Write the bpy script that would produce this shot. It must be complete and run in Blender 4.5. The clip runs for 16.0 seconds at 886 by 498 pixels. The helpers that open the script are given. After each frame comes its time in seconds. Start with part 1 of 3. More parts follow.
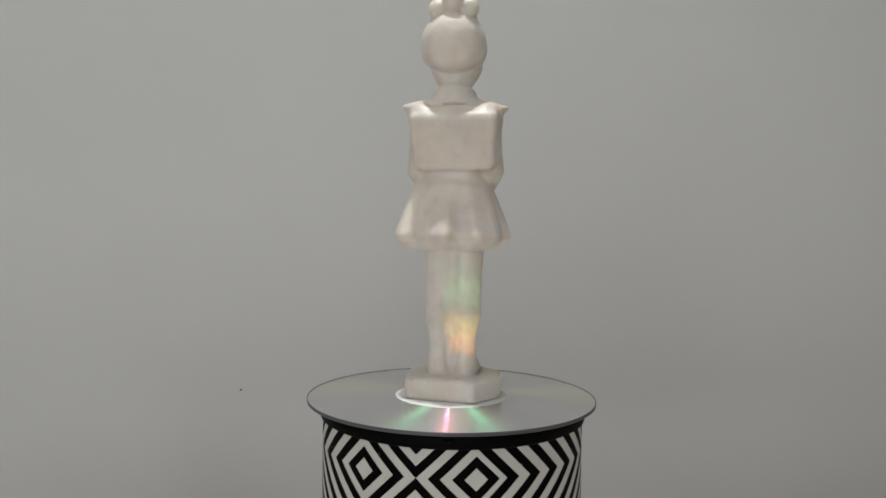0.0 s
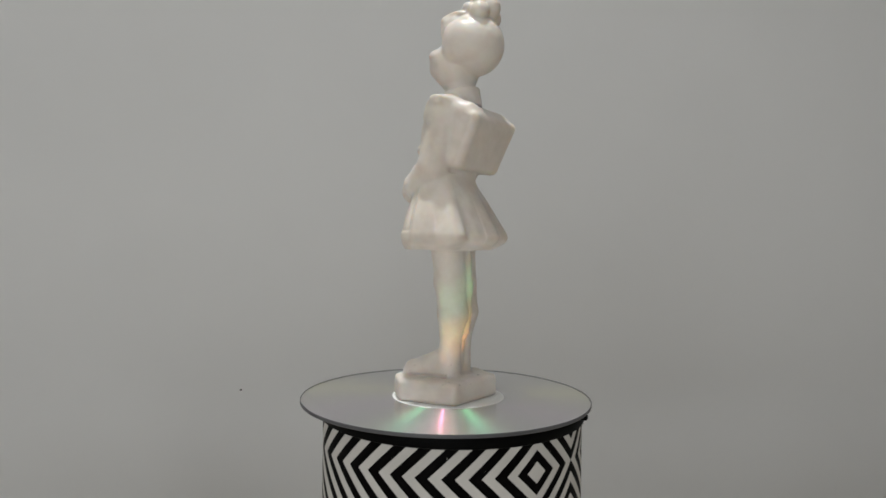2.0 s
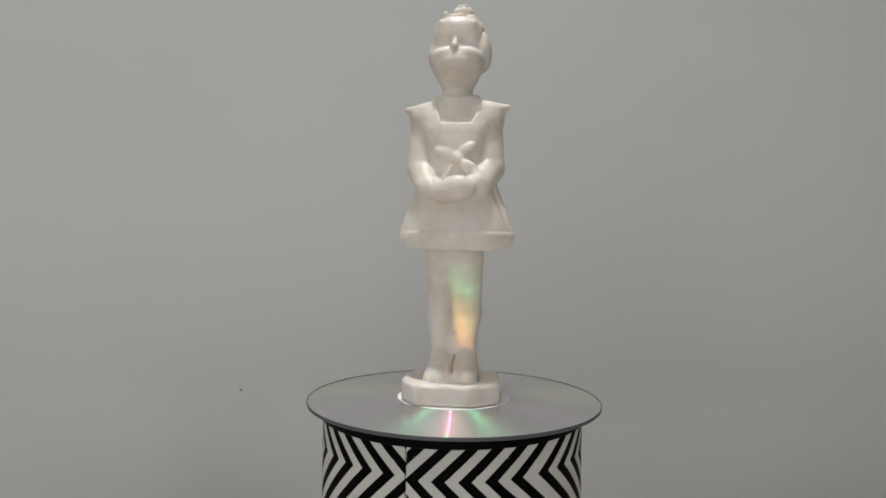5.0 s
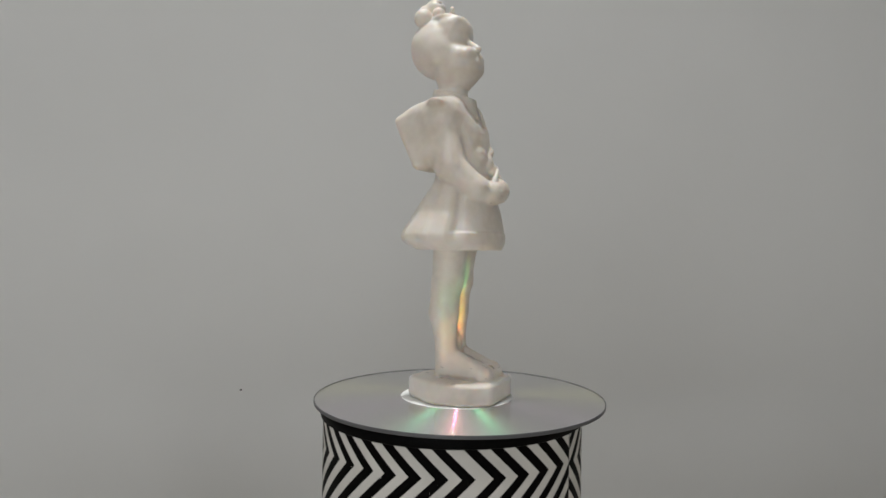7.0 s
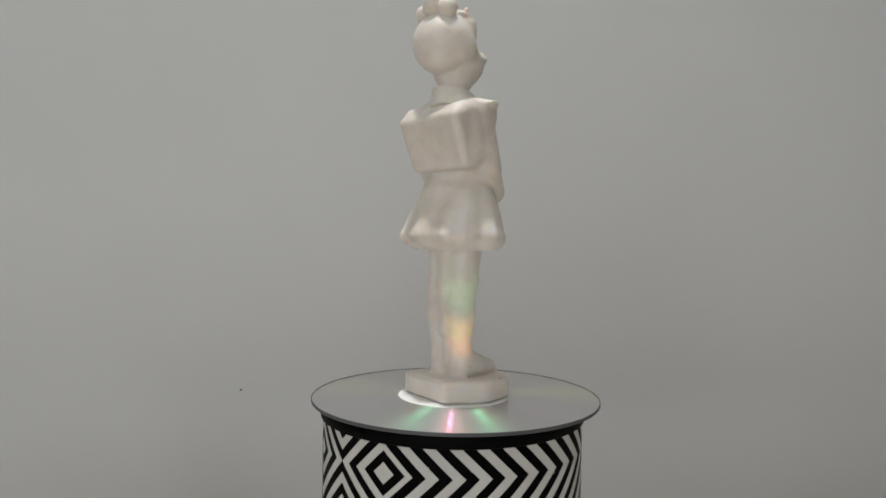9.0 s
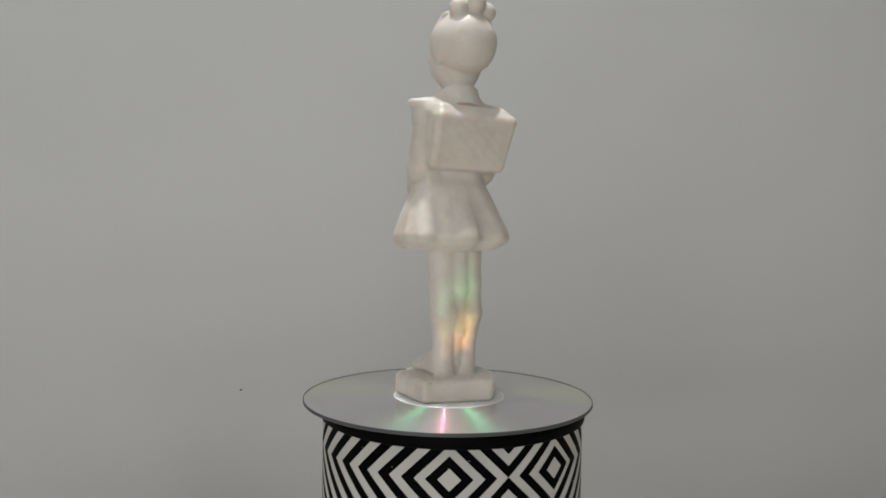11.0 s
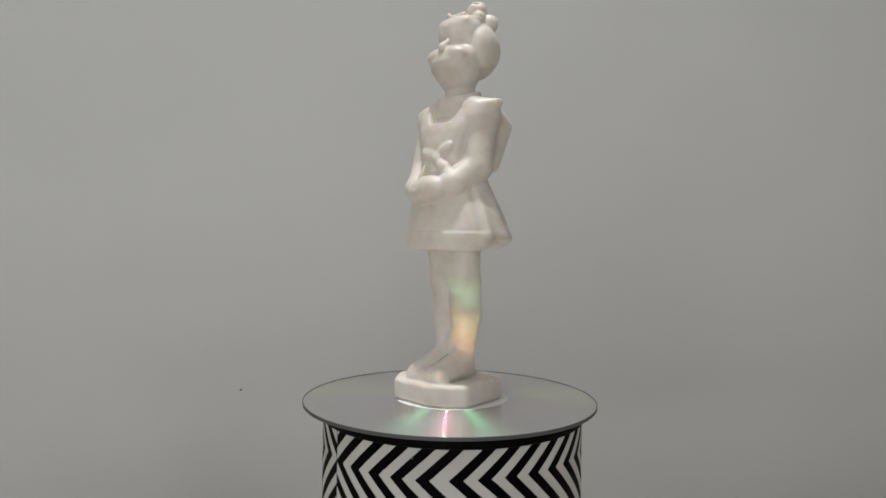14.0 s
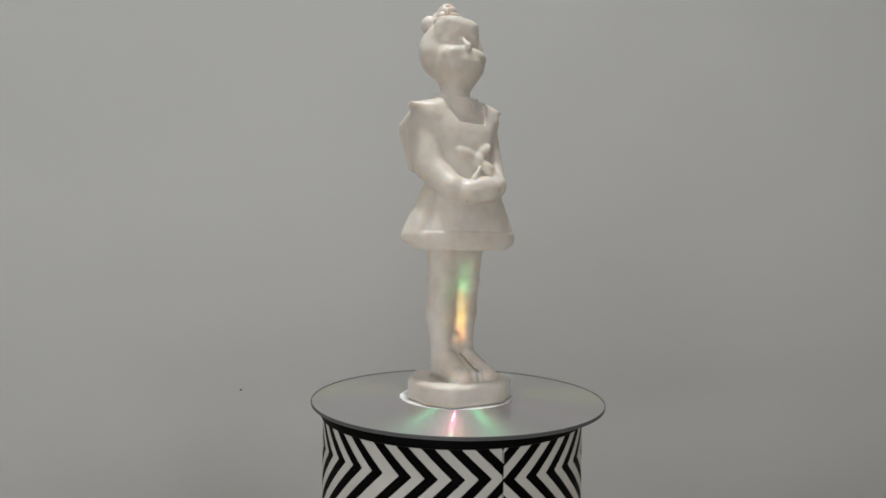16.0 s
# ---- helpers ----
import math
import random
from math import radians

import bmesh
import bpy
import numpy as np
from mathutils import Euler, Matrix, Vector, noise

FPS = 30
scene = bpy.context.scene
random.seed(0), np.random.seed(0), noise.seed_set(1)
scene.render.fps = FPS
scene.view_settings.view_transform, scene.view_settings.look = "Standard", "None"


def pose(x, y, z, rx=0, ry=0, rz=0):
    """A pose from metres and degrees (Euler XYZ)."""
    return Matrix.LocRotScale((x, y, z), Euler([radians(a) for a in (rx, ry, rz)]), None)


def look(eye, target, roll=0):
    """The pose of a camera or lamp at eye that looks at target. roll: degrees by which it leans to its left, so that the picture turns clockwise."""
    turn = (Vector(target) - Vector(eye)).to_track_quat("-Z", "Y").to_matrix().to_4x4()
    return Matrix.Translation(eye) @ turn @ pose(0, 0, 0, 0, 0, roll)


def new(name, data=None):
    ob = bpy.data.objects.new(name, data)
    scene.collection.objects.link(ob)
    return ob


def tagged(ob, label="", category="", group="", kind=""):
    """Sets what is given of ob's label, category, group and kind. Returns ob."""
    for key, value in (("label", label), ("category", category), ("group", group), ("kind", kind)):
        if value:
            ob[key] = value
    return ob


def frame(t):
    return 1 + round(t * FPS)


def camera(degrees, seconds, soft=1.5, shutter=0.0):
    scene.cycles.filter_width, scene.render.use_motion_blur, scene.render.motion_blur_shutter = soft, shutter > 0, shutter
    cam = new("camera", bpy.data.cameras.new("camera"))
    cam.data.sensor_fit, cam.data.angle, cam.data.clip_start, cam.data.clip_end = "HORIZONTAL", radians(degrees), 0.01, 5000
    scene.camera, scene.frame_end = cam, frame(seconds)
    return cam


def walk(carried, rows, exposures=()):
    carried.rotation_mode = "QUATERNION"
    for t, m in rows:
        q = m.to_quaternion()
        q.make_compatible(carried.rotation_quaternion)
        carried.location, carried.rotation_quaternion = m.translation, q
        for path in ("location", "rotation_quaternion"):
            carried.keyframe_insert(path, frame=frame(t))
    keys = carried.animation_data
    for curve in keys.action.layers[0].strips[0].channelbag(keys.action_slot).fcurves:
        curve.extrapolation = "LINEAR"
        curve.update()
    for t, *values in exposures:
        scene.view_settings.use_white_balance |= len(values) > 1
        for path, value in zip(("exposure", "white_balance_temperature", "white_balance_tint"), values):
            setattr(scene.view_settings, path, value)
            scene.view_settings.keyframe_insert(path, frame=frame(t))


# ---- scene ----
# one phone on a stand: all but level, leaning a little
TABLE = 0.75          # table top
TOP = 0.91            # top face of the disc
EYE = (-0.0048, -0.282, TOP + 0.063)
cam = camera(66.75, 16.0, soft=1.65)
VIEW = look(EYE, (EYE[0], 0.0, EYE[2] - 0.00193), 0.8)
walk(cam, [(0.0, VIEW), (16.0, VIEW)])

# ---- light ----
scene.view_settings.exposure = 0.0
world = bpy.data.worlds.new("room_light")
scene.world = world
world.use_nodes = True
world.node_tree.nodes["Background"].inputs[0].default_value = (1.0, 0.97, 0.93, 1)
world.node_tree.nodes["Background"].inputs[1].default_value = 0.05


def area_lamp(name, eye, target, size, watts, colour):
    data = bpy.data.lights.new(name, "AREA")
    data.shape, data.size, data.energy, data.color = "DISK", size, watts, colour
    lamp = new(name, data)
    lamp.matrix_world = look(eye, target)
    return lamp


# a shaded bulb hangs nearly straight above the turning disc
bulb = bpy.data.lights.new("pendant_bulb_light", "SPOT")
bulb.energy, bulb.color, bulb.shadow_soft_size = 45.0, (0.97, 0.98, 0.98), 0.028
bulb.spot_size, bulb.spot_blend = radians(46), 0.3
new("pendant_bulb_light", bulb).matrix_world = look((-0.055, -0.03, 2.2), (-0.055, -0.029, 0))
# the room's ceiling lamp
room_lamp = bpy.data.lights.new("ceiling_lamp_light", "POINT")
room_lamp.energy, room_lamp.color, room_lamp.shadow_soft_size = 7.4, (0.935, 0.955, 0.97), 0.15
new("ceiling_lamp_light", room_lamp).location = (-0.3, -0.7, 2.35)
# unseen soft fill, added behind the camera to even out the wall's brightness
front_fill = bpy.data.lights.new("front_fill_light", "AREA")
front_fill.shape, front_fill.size, front_fill.size_y, front_fill.energy, front_fill.color = "RECTANGLE", 1.1, 0.9, 7.9, (0.92, 0.955, 0.99)
new("front_fill_light", front_fill).matrix_world = look((-0.35, -1.52, 0.9), (-0.35, 0, 0.9))


def split_colour_spots(name, reach, height, colour, watts, lean):
    """Added spots standing in for bulb light that the disc's round grooves split and throw up towards the axis, one
    colour at its own steepness.
    """
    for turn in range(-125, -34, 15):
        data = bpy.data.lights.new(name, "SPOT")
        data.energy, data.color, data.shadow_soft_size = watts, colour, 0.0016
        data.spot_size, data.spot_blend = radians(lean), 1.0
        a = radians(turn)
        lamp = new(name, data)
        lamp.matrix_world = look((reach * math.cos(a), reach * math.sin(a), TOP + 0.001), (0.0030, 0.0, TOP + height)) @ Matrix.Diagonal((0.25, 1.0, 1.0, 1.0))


# coloured spots added at the disc to tint the legs
split_colour_spots("added_red_spot", 0.038, 0.0265, (1.0, 0.43, 0.08), 0.026, 17)
split_colour_spots("added_yellow_spot", 0.041, 0.037, (1.0, 0.72, 0.10), 0.031, 18)
split_colour_spots("added_green_spot", 0.050, 0.053, (0.22, 1.0, 0.30), 0.038, 14)


# ---- materials ----
def material(name, colour, rough=0.5, metal=0.0):
    m = bpy.data.materials.new(name)
    m.use_nodes = True
    b = m.node_tree.nodes["Principled BSDF"]
    b.inputs["Base Color"].default_value = (*colour, 1)
    b.inputs["Roughness"].default_value = rough
    b.inputs["Metallic"].default_value = metal
    return m


class Net:
    """Short hand for wiring nodes."""

    def __init__(self, m):
        self.t = m.node_tree
        self.b = m.node_tree.nodes.get("Principled BSDF")
        self.out = m.node_tree.nodes["Material Output"]

    def add(self, kind, **sets):
        n = self.t.nodes.new(kind)
        for k, v in sets.items():
            n.inputs[k.replace("_", " ")].default_value = v
        return n

    def link(self, a, b):
        self.t.links.new(a, b)

    def calc(self, op, a, b=0.0, c=0.0):
        n = self.t.nodes.new("ShaderNodeMath")
        n.operation = op
        for i, v in enumerate((a, b, c)):
            if isinstance(v, (int, float)):
                n.inputs[i].default_value = v
            else:
                self.link(v, n.inputs[i])
        return n.outputs[0]

    def vec(self, op, a, b=(0, 0, 0), scale=None):
        n = self.t.nodes.new("ShaderNodeVectorMath")
        n.operation = op
        for i, v in enumerate((a, b)):
            if isinstance(v, tuple):
                n.inputs[i].default_value = v
            else:
                self.link(v, n.inputs[i])
        if scale is not None:
            if isinstance(scale, (int, float)):
                n.inputs["Scale"].default_value = scale
            else:
                self.link(scale, n.inputs["Scale"])
        return n.outputs[0]

    def place(self):
        return self.t.nodes.new("ShaderNodeTexCoord").outputs["Object"]

    def noise(self, scale, detail=4.0, where=None):
        n = self.add("ShaderNodeTexNoise", Scale=scale, Detail=detail)
        self.link(where if where is not None else self.place(), n.inputs["Vector"])
        return n.outputs["Fac"]

    def ramp(self, fac, stops):
        n = self.t.nodes.new("ShaderNodeValToRGB")
        el = n.color_ramp.elements
        while len(el) < len(stops):
            el.new(0.5)
        for e, (p, c) in zip(el, stops):
            e.position, e.color = p, (*c, 1)
        self.link(fac, n.inputs[0])
        return n.outputs[0]

    def bump(self, height, strength, distance):
        n = self.add("ShaderNodeBump", Strength=strength, Distance=distance)
        self.link(height, n.inputs["Height"])
        self.link(n.outputs[0], self.b.inputs["Normal"])


def wall_paint():
    m = material("matt_wall_paint", (0.80, 0.795, 0.78), 0.8)
    n = Net(m)
    blotch = n.noise(3.0, 3.0)
    n.link(n.ramp(blotch, [(0.3, (0.785, 0.78, 0.765)), (0.7, (0.82, 0.815, 0.80))]), n.b.inputs["Base Color"])
    n.bump(n.noise(900.0, 3.0), 0.12, 0.0004)
    return m


def soap():
    m = material("ivory_wax", (0.78, 0.72, 0.62), 0.42)
    n = Net(m)
    # cloudy ivory, with browner patches the size of a fingertip and fine handling marks
    cloud = n.calc("ADD", n.calc("MULTIPLY", n.noise(38.0, 4.0), 0.7), n.calc("MULTIPLY", n.noise(210.0, 5.0), 0.3))
    wax = n.ramp(cloud, [(0.36, (0.60, 0.535, 0.465)), (0.5, (0.69, 0.628, 0.558)), (0.64, (0.75, 0.697, 0.632))])
    # a few dark pits, sparse and uneven
    cells = n.add("ShaderNodeTexVoronoi", Scale=130.0)
    n.link(n.place(), cells.inputs["Vector"])
    pick = n.t.nodes.new("ShaderNodeSeparateColor")
    n.link(cells.outputs["Color"], pick.inputs[0])
    size = n.calc("MULTIPLY", n.calc("MAXIMUM", n.calc("SUBTRACT", pick.outputs[0], 0.55), 0.0), 0.125)
    pit = n.calc("LESS_THAN", cells.outputs["Distance"], size)
    mix = n.t.nodes.new("ShaderNodeMix")
    mix.data_type = "RGBA"
    n.link(n.calc("MULTIPLY", pit, 0.75), mix.inputs["Factor"])
    n.link(wax, mix.inputs[6])
    mix.inputs[7].default_value = (0.09, 0.07, 0.05, 1)
    # dirt rubbed into the scratches of the shoes and the plinth's top
    xyz = n.t.nodes.new("ShaderNodeSeparateXYZ")
    n.link(n.place(), xyz.inputs[0])
    low = n.calc("MULTIPLY", n.calc("GREATER_THAN", xyz.outputs[2], 0.0075), n.calc("LESS_THAN", xyz.outputs[2], 0.0150))
    streak = n.noise(1.0, 3.0, n.vec("MULTIPLY", n.place(), (330.0, 330.0, 1500.0)))
    patch = n.calc("GREATER_THAN", n.noise(95.0, 2.0), 0.53)
    dirt = n.calc("MULTIPLY", n.calc("MULTIPLY", n.calc("GREATER_THAN", streak, 0.655), low), n.calc("MULTIPLY", patch, 0.55))
    # and into the slit between the shoes
    turned = n.vec("SUBTRACT", n.place(), (-0.0005, 0.0035, 0.0))
    k, h = math.cos(radians(173.5)), math.sin(radians(173.5))
    across = n.t.nodes.new("ShaderNodeVectorMath")
    across.operation = "DOT_PRODUCT"
    across.inputs[1].default_value = (k, h, 0.0)
    n.link(turned, across.inputs[0])
    ahead = n.t.nodes.new("ShaderNodeVectorMath")
    ahead.operation = "DOT_PRODUCT"
    ahead.inputs[1].default_value = (h, -k, 0.0)
    n.link(turned, ahead.inputs[0])
    wander = n.calc("MULTIPLY", n.calc("SUBTRACT", n.noise(160.0, 1.0), 0.5), 0.0016)
    slit = n.calc("LESS_THAN", n.calc("ABSOLUTE", n.calc("ADD", across.outputs["Value"], wander)), 0.00042)
    slit = n.calc("MULTIPLY", slit, n.calc("GREATER_THAN", ahead.outputs["Value"], 0.001))
    slit = n.calc("MULTIPLY", slit, n.calc("MULTIPLY", n.calc("GREATER_THAN", xyz.outputs[2], 0.0125), n.calc("LESS_THAN", xyz.outputs[2], 0.0205)))
    dirt = n.calc("MAXIMUM", dirt, n.calc("MULTIPLY", slit, 0.75))
    soiled = n.t.nodes.new("ShaderNodeMix")
    soiled.data_type = "RGBA"
    n.link(dirt, soiled.inputs["Factor"])
    n.link(mix.outputs[2], soiled.inputs[6])
    soiled.inputs[7].default_value = (0.16, 0.13, 0.10, 1)
    n.link(soiled.outputs[2], n.b.inputs["Base Color"])
    n.b.inputs["Subsurface Weight"].default_value = 0.7
    n.b.inputs["Subsurface Radius"].default_value = (1.0, 0.7, 0.45)
    n.b.inputs["Subsurface Scale"].default_value = 0.0018
    n.b.inputs["IOR"].default_value = 1.47
    rough = n.add("ShaderNodeMapRange")
    n.link(n.noise(120.0, 3.0), rough.inputs[0])
    rough.inputs["To Min"].default_value, rough.inputs["To Max"].default_value = 0.34, 0.50
    n.link(rough.outputs[0], n.b.inputs["Roughness"])
    n.bump(n.noise(300.0, 3.0), 0.05, 0.0005)
    return m


def printed_paper():
    """Black stripes on pale paper: two diamonds, and chevrons away from them to the paper's seam at the back."""
    m = material("striped_paper", (0.6, 0.58, 0.54), 0.6)
    n = Net(m)
    n.b.inputs["Specular IOR Level"].default_value = 0.03
    xyz = n.t.nodes.new("ShaderNodeSeparateXYZ")
    n.link(n.place(), xyz.inputs[0])
    # degrees round the tin from the point between the diamonds
    turn = n.calc("MULTIPLY", n.calc("ARCTAN2", xyz.outputs[0], n.calc("MULTIPLY", xyz.outputs[1], -1.0)), 57.29578)
    turn = n.calc("SUBTRACT", turn, 4.0)
    right = n.calc("GREATER_THAN", turn, 0.0)
    w = n.calc("ABSOLUTE", turn)
    # on one side the print is moved down and seamwards to fit the camera's view
    seam_shift = n.calc("MINIMUM", n.calc("MAXIMUM", n.calc("DIVIDE", n.calc("SUBTRACT", w, 112.0), 35.0), 0.0), 1.0)
    seam_shift = n.calc("MULTIPLY", seam_shift, n.calc("SUBTRACT", 1.0, right))
    drift = n.calc("MULTIPLY", seam_shift, 2.1)
    seam_shift = n.calc("MULTIPLY", seam_shift, 0.0009)
    rise = n.calc("MULTIPLY", n.calc("ABSOLUTE", n.calc("SUBTRACT", n.calc("ADD", xyz.outputs[2], seam_shift), PRINT_MIDDLE)), 1110.0)
    s = n.calc("ADD", n.calc("ABSOLUTE", n.calc("SUBTRACT", w, 22.5)), rise)
    s = n.calc("SUBTRACT", s, drift)
    # one white stripe on either side is wider
    gap = n.calc("SUBTRACT", 108.6, n.calc("MULTIPLY", right, 0.4))
    hold = n.calc("MINIMUM", n.calc("MAXIMUM", n.calc("SUBTRACT", s, gap), 0.0), 1.85)
    s = n.calc("SUBTRACT", s, hold)
    # beyond the diamonds the stripes are a little wider, by another step on either side
    start = n.calc("SUBTRACT", 8.4, n.calc("MULTIPLY", right, 1.3))
    beyond = n.calc("MULTIPLY", n.calc("GREATER_THAN", w, 22.5), n.calc("GREATER_THAN", s, 9.3))
    wide = n.calc("ADD", n.calc("DIVIDE", n.calc("SUBTRACT", s, start), n.calc("ADD", 9.98, n.calc("MULTIPLY", right, 0.02))), 1.0)
    near = n.calc("DIVIDE", s, 9.0)
    phase = n.calc("ADD", n.calc("MULTIPLY", near, n.calc("SUBTRACT", 1.0, beyond)), n.calc("MULTIPLY", wide, beyond))
    frac = n.calc("FRACT", phase)
    edge = n.calc("MULTIPLY", n.calc("SUBTRACT", n.noise(1500.0, 2.0), 0.5), 0.02)
    dark = n.calc("GREATER_THAN", n.calc("ADD", frac, edge), 0.49)
    mix = n.t.nodes.new("ShaderNodeMix")
    mix.data_type = "RGBA"
    chips = n.calc("GREATER_THAN", n.noise(700.0, 1.0), 0.20)
    seam = n.calc("GREATER_THAN", n.calc("ABSOLUTE", n.calc("SUBTRACT", turn, 175.6)), 0.25)
    n.link(n.calc("MAXIMUM", n.calc("MULTIPLY", dark, chips), n.calc("MULTIPLY", n.calc("SUBTRACT", 1.0, seam), 0.6)), mix.inputs["Factor"])
    n.link(n.ramp(n.noise(70.0, 5.0), [(0.3, (0.51, 0.495, 0.465)), (0.7, (0.57, 0.55, 0.52))]), mix.inputs[6])
    n.link(n.ramp(n.noise(200.0, 4.0), [(0.3, (0.0010, 0.0009, 0.0009)), (0.75, (0.0026, 0.0023, 0.0023))]), mix.inputs[7])
    n.link(mix.outputs[2], n.b.inputs["Base Color"])
    n.bump(n.noise(2500.0, 2.0), 0.08, 0.0002)
    return m


def disc_mirror():
    """The grooved face of a disc: gloss smeared along the radius, its split colours put in as tinted lobes tilted to
    suit bulb and camera.
    """
    m = material("grooved_disc_mirror", (0.6, 0.6, 0.6), 0.2, 1.0)
    n = Net(m)
    n.t.nodes.remove(n.b)
    radial = n.vec("NORMALIZE", n.vec("MULTIPLY", n.place(), (1.0, 1.0, 0.0)))
    world_radial = n.t.nodes.new("ShaderNodeVectorTransform")
    world_radial.vector_type, world_radial.convert_from, world_radial.convert_to = "VECTOR", "OBJECT", "WORLD"
    n.link(radial, world_radial.inputs[0])
    r = world_radial.outputs[0]
    along = n.vec("CROSS_PRODUCT", (0.0, 0.0, 1.0), r)
    last = None
    # tilt along the radius, tilt along the groove, radial spread, groove spread, colour
    for tilt, side, spread, sharp, colour in DISC_LOBES:
        g = n.t.nodes.new("ShaderNodeBsdfAnisotropic")
        g.distribution = "GGX"
        g.inputs["Color"].default_value = (*colour, 1)
        # anisotropy that gives both spreads
        g.inputs["Roughness"].default_value = (spread * sharp) ** 0.25
        g.inputs["Anisotropy"].default_value = 1 - math.sqrt(sharp / spread)
        n.link(n.vec("NORMALIZE", n.vec("ADD", n.vec("ADD", (0.0, 0.0, 1.0), n.vec("SCALE", r, scale=tilt)), n.vec("SCALE", along, scale=side))), g.inputs["Normal"])
        n.link(along, g.inputs["Tangent"])
        if last is None:
            last = g.outputs[0]
        else:
            a = n.t.nodes.new("ShaderNodeAddShader")
            n.link(last, a.inputs[0])
            n.link(g.outputs[0], a.inputs[1])
            last = a.outputs[0]
    n.link(last, n.out.inputs["Surface"])
    return m


PRINT_MIDDLE = TOP - 0.0173 - TABLE
# streak, fans and sheen are tinted lobes, tilted to land right for the camera
DISC_LOBES = [
    # the plain mirror, a little smeared by the grooves
    (0.0, 0.0, 0.10, 0.03, (0.52, 0.52, 0.54)),
    (0.0, 0.0, 0.22, 0.08, (0.15, 0.148, 0.150)),
    # the bright streak, green at the rim
    (0.722, 0.0, 0.0040, 0.0012, (0.0, 0.0009, 0.0003)),
    (0.778, 0.0, 0.009, 0.0006, (0.0017, 0.00025, 0.0008)),
    (0.800, 0.0, 0.010, 0.0005, (0.0006, 0.0006, 0.0008)),
    # its green fans and the pale wedges beyond them
    (0.743, 0.31, 0.034, 0.066, (0.0008, 0.0046, 0.0022)),
    (0.743, -0.29, 0.034, 0.062, (0.0008, 0.0046, 0.0021)),
    (0.760, 0.0, 0.03, 0.05, (0.0030, 0.0008, 0.0010)),
    (0.760, 0.42, 0.06, 0.09, (0.0032, 0.0031, 0.0015)),
    (0.760, -0.40, 0.06, 0.09, (0.0032, 0.0031, 0.0015)),
    # faint yellow sheen at the far sides, violet at the near ones
    (-0.30, 0.72, 0.20, 0.28, (0.013, 0.0125, 0.004)),
    (-0.30, -0.72, 0.20, 0.28, (0.013, 0.0125, 0.004)),
    (0.34, 0.72, 0.20, 0.26, (0.006, 0.0035, 0.0065)),
    (0.34, -0.72, 0.20, 0.26, (0.006, 0.0035, 0.0065)),
]

WALL = wall_paint()
WAX = soap()
PAPER = printed_paper()
MIRROR = disc_mirror()
BLACK = material("black_plastic", (0.002, 0.002, 0.002), 0.55)
BLACK.node_tree.nodes["Principled BSDF"].inputs["Specular IOR Level"].default_value = 0.04
WHITE = material("white_card", (0.82, 0.82, 0.80), 0.6)
DARK_EDGE = material("disc_edge", (0.07, 0.07, 0.075), 0.5)
WOOD = material("table_board", (0.55, 0.49, 0.40), 0.5)
DARK = material("dark_grit", (0.03, 0.026, 0.022), 0.7)


# ---- building ----
def part(name, bm, mat, parent=None, label=""):
    me = bpy.data.meshes.new(name)
    bm.to_mesh(me)
    bm.free()
    me.materials.append(mat)
    ob = new(name, me)
    if parent is not None:
        ob.parent = parent
    if label:
        ob["label"] = label
    return ob


def box(bm, size, centre, bevel=0.0):
    made = bmesh.ops.create_cube(bm, size=1.0)["verts"]
    bmesh.ops.scale(bm, vec=size, verts=made)
    bmesh.ops.translate(bm, vec=centre, verts=made)
    if bevel:
        edges = list({e for v in made for e in v.link_edges})
        bmesh.ops.bevel(bm, geom=edges, offset=bevel, segments=3, affect="EDGES", profile=0.5)
    return bm


def lathe(profile, steps=160, centre=(0.0, 0.0), closed=False):
    """A turned body from (radius, height) pairs, smooth round its axis."""
    bm = bmesh.new()
    rings = []
    for r, z in profile:
        if r < 1e-6:
            rings.append([bm.verts.new((centre[0], centre[1], z))])
        else:
            rings.append([bm.verts.new((centre[0] + r * math.cos(2 * math.pi * i / steps), centre[1] + r * math.sin(2 * math.pi * i / steps), z)) for i in range(steps)])
    pairs = list(zip(rings, rings[1:])) + ([(rings[-1], rings[0])] if closed else [])
    for a, b in pairs:
        for i in range(steps):
            j = (i + 1) % steps
            if len(a) == 1:
                bm.faces.new((a[0], b[j], b[i]))
            elif len(b) == 1:
                bm.faces.new((a[i], a[j], b[0]))
            else:
                bm.faces.new((a[i], a[j], b[j], b[i]))
    bmesh.ops.recalc_face_normals(bm, faces=bm.faces)
    for f in bm.faces:
        f.smooth = True
    for e in bm.edges:
        if len(e.link_faces) == 2 and e.calc_face_angle() > 0.6:
            e.smooth = False
    return bm


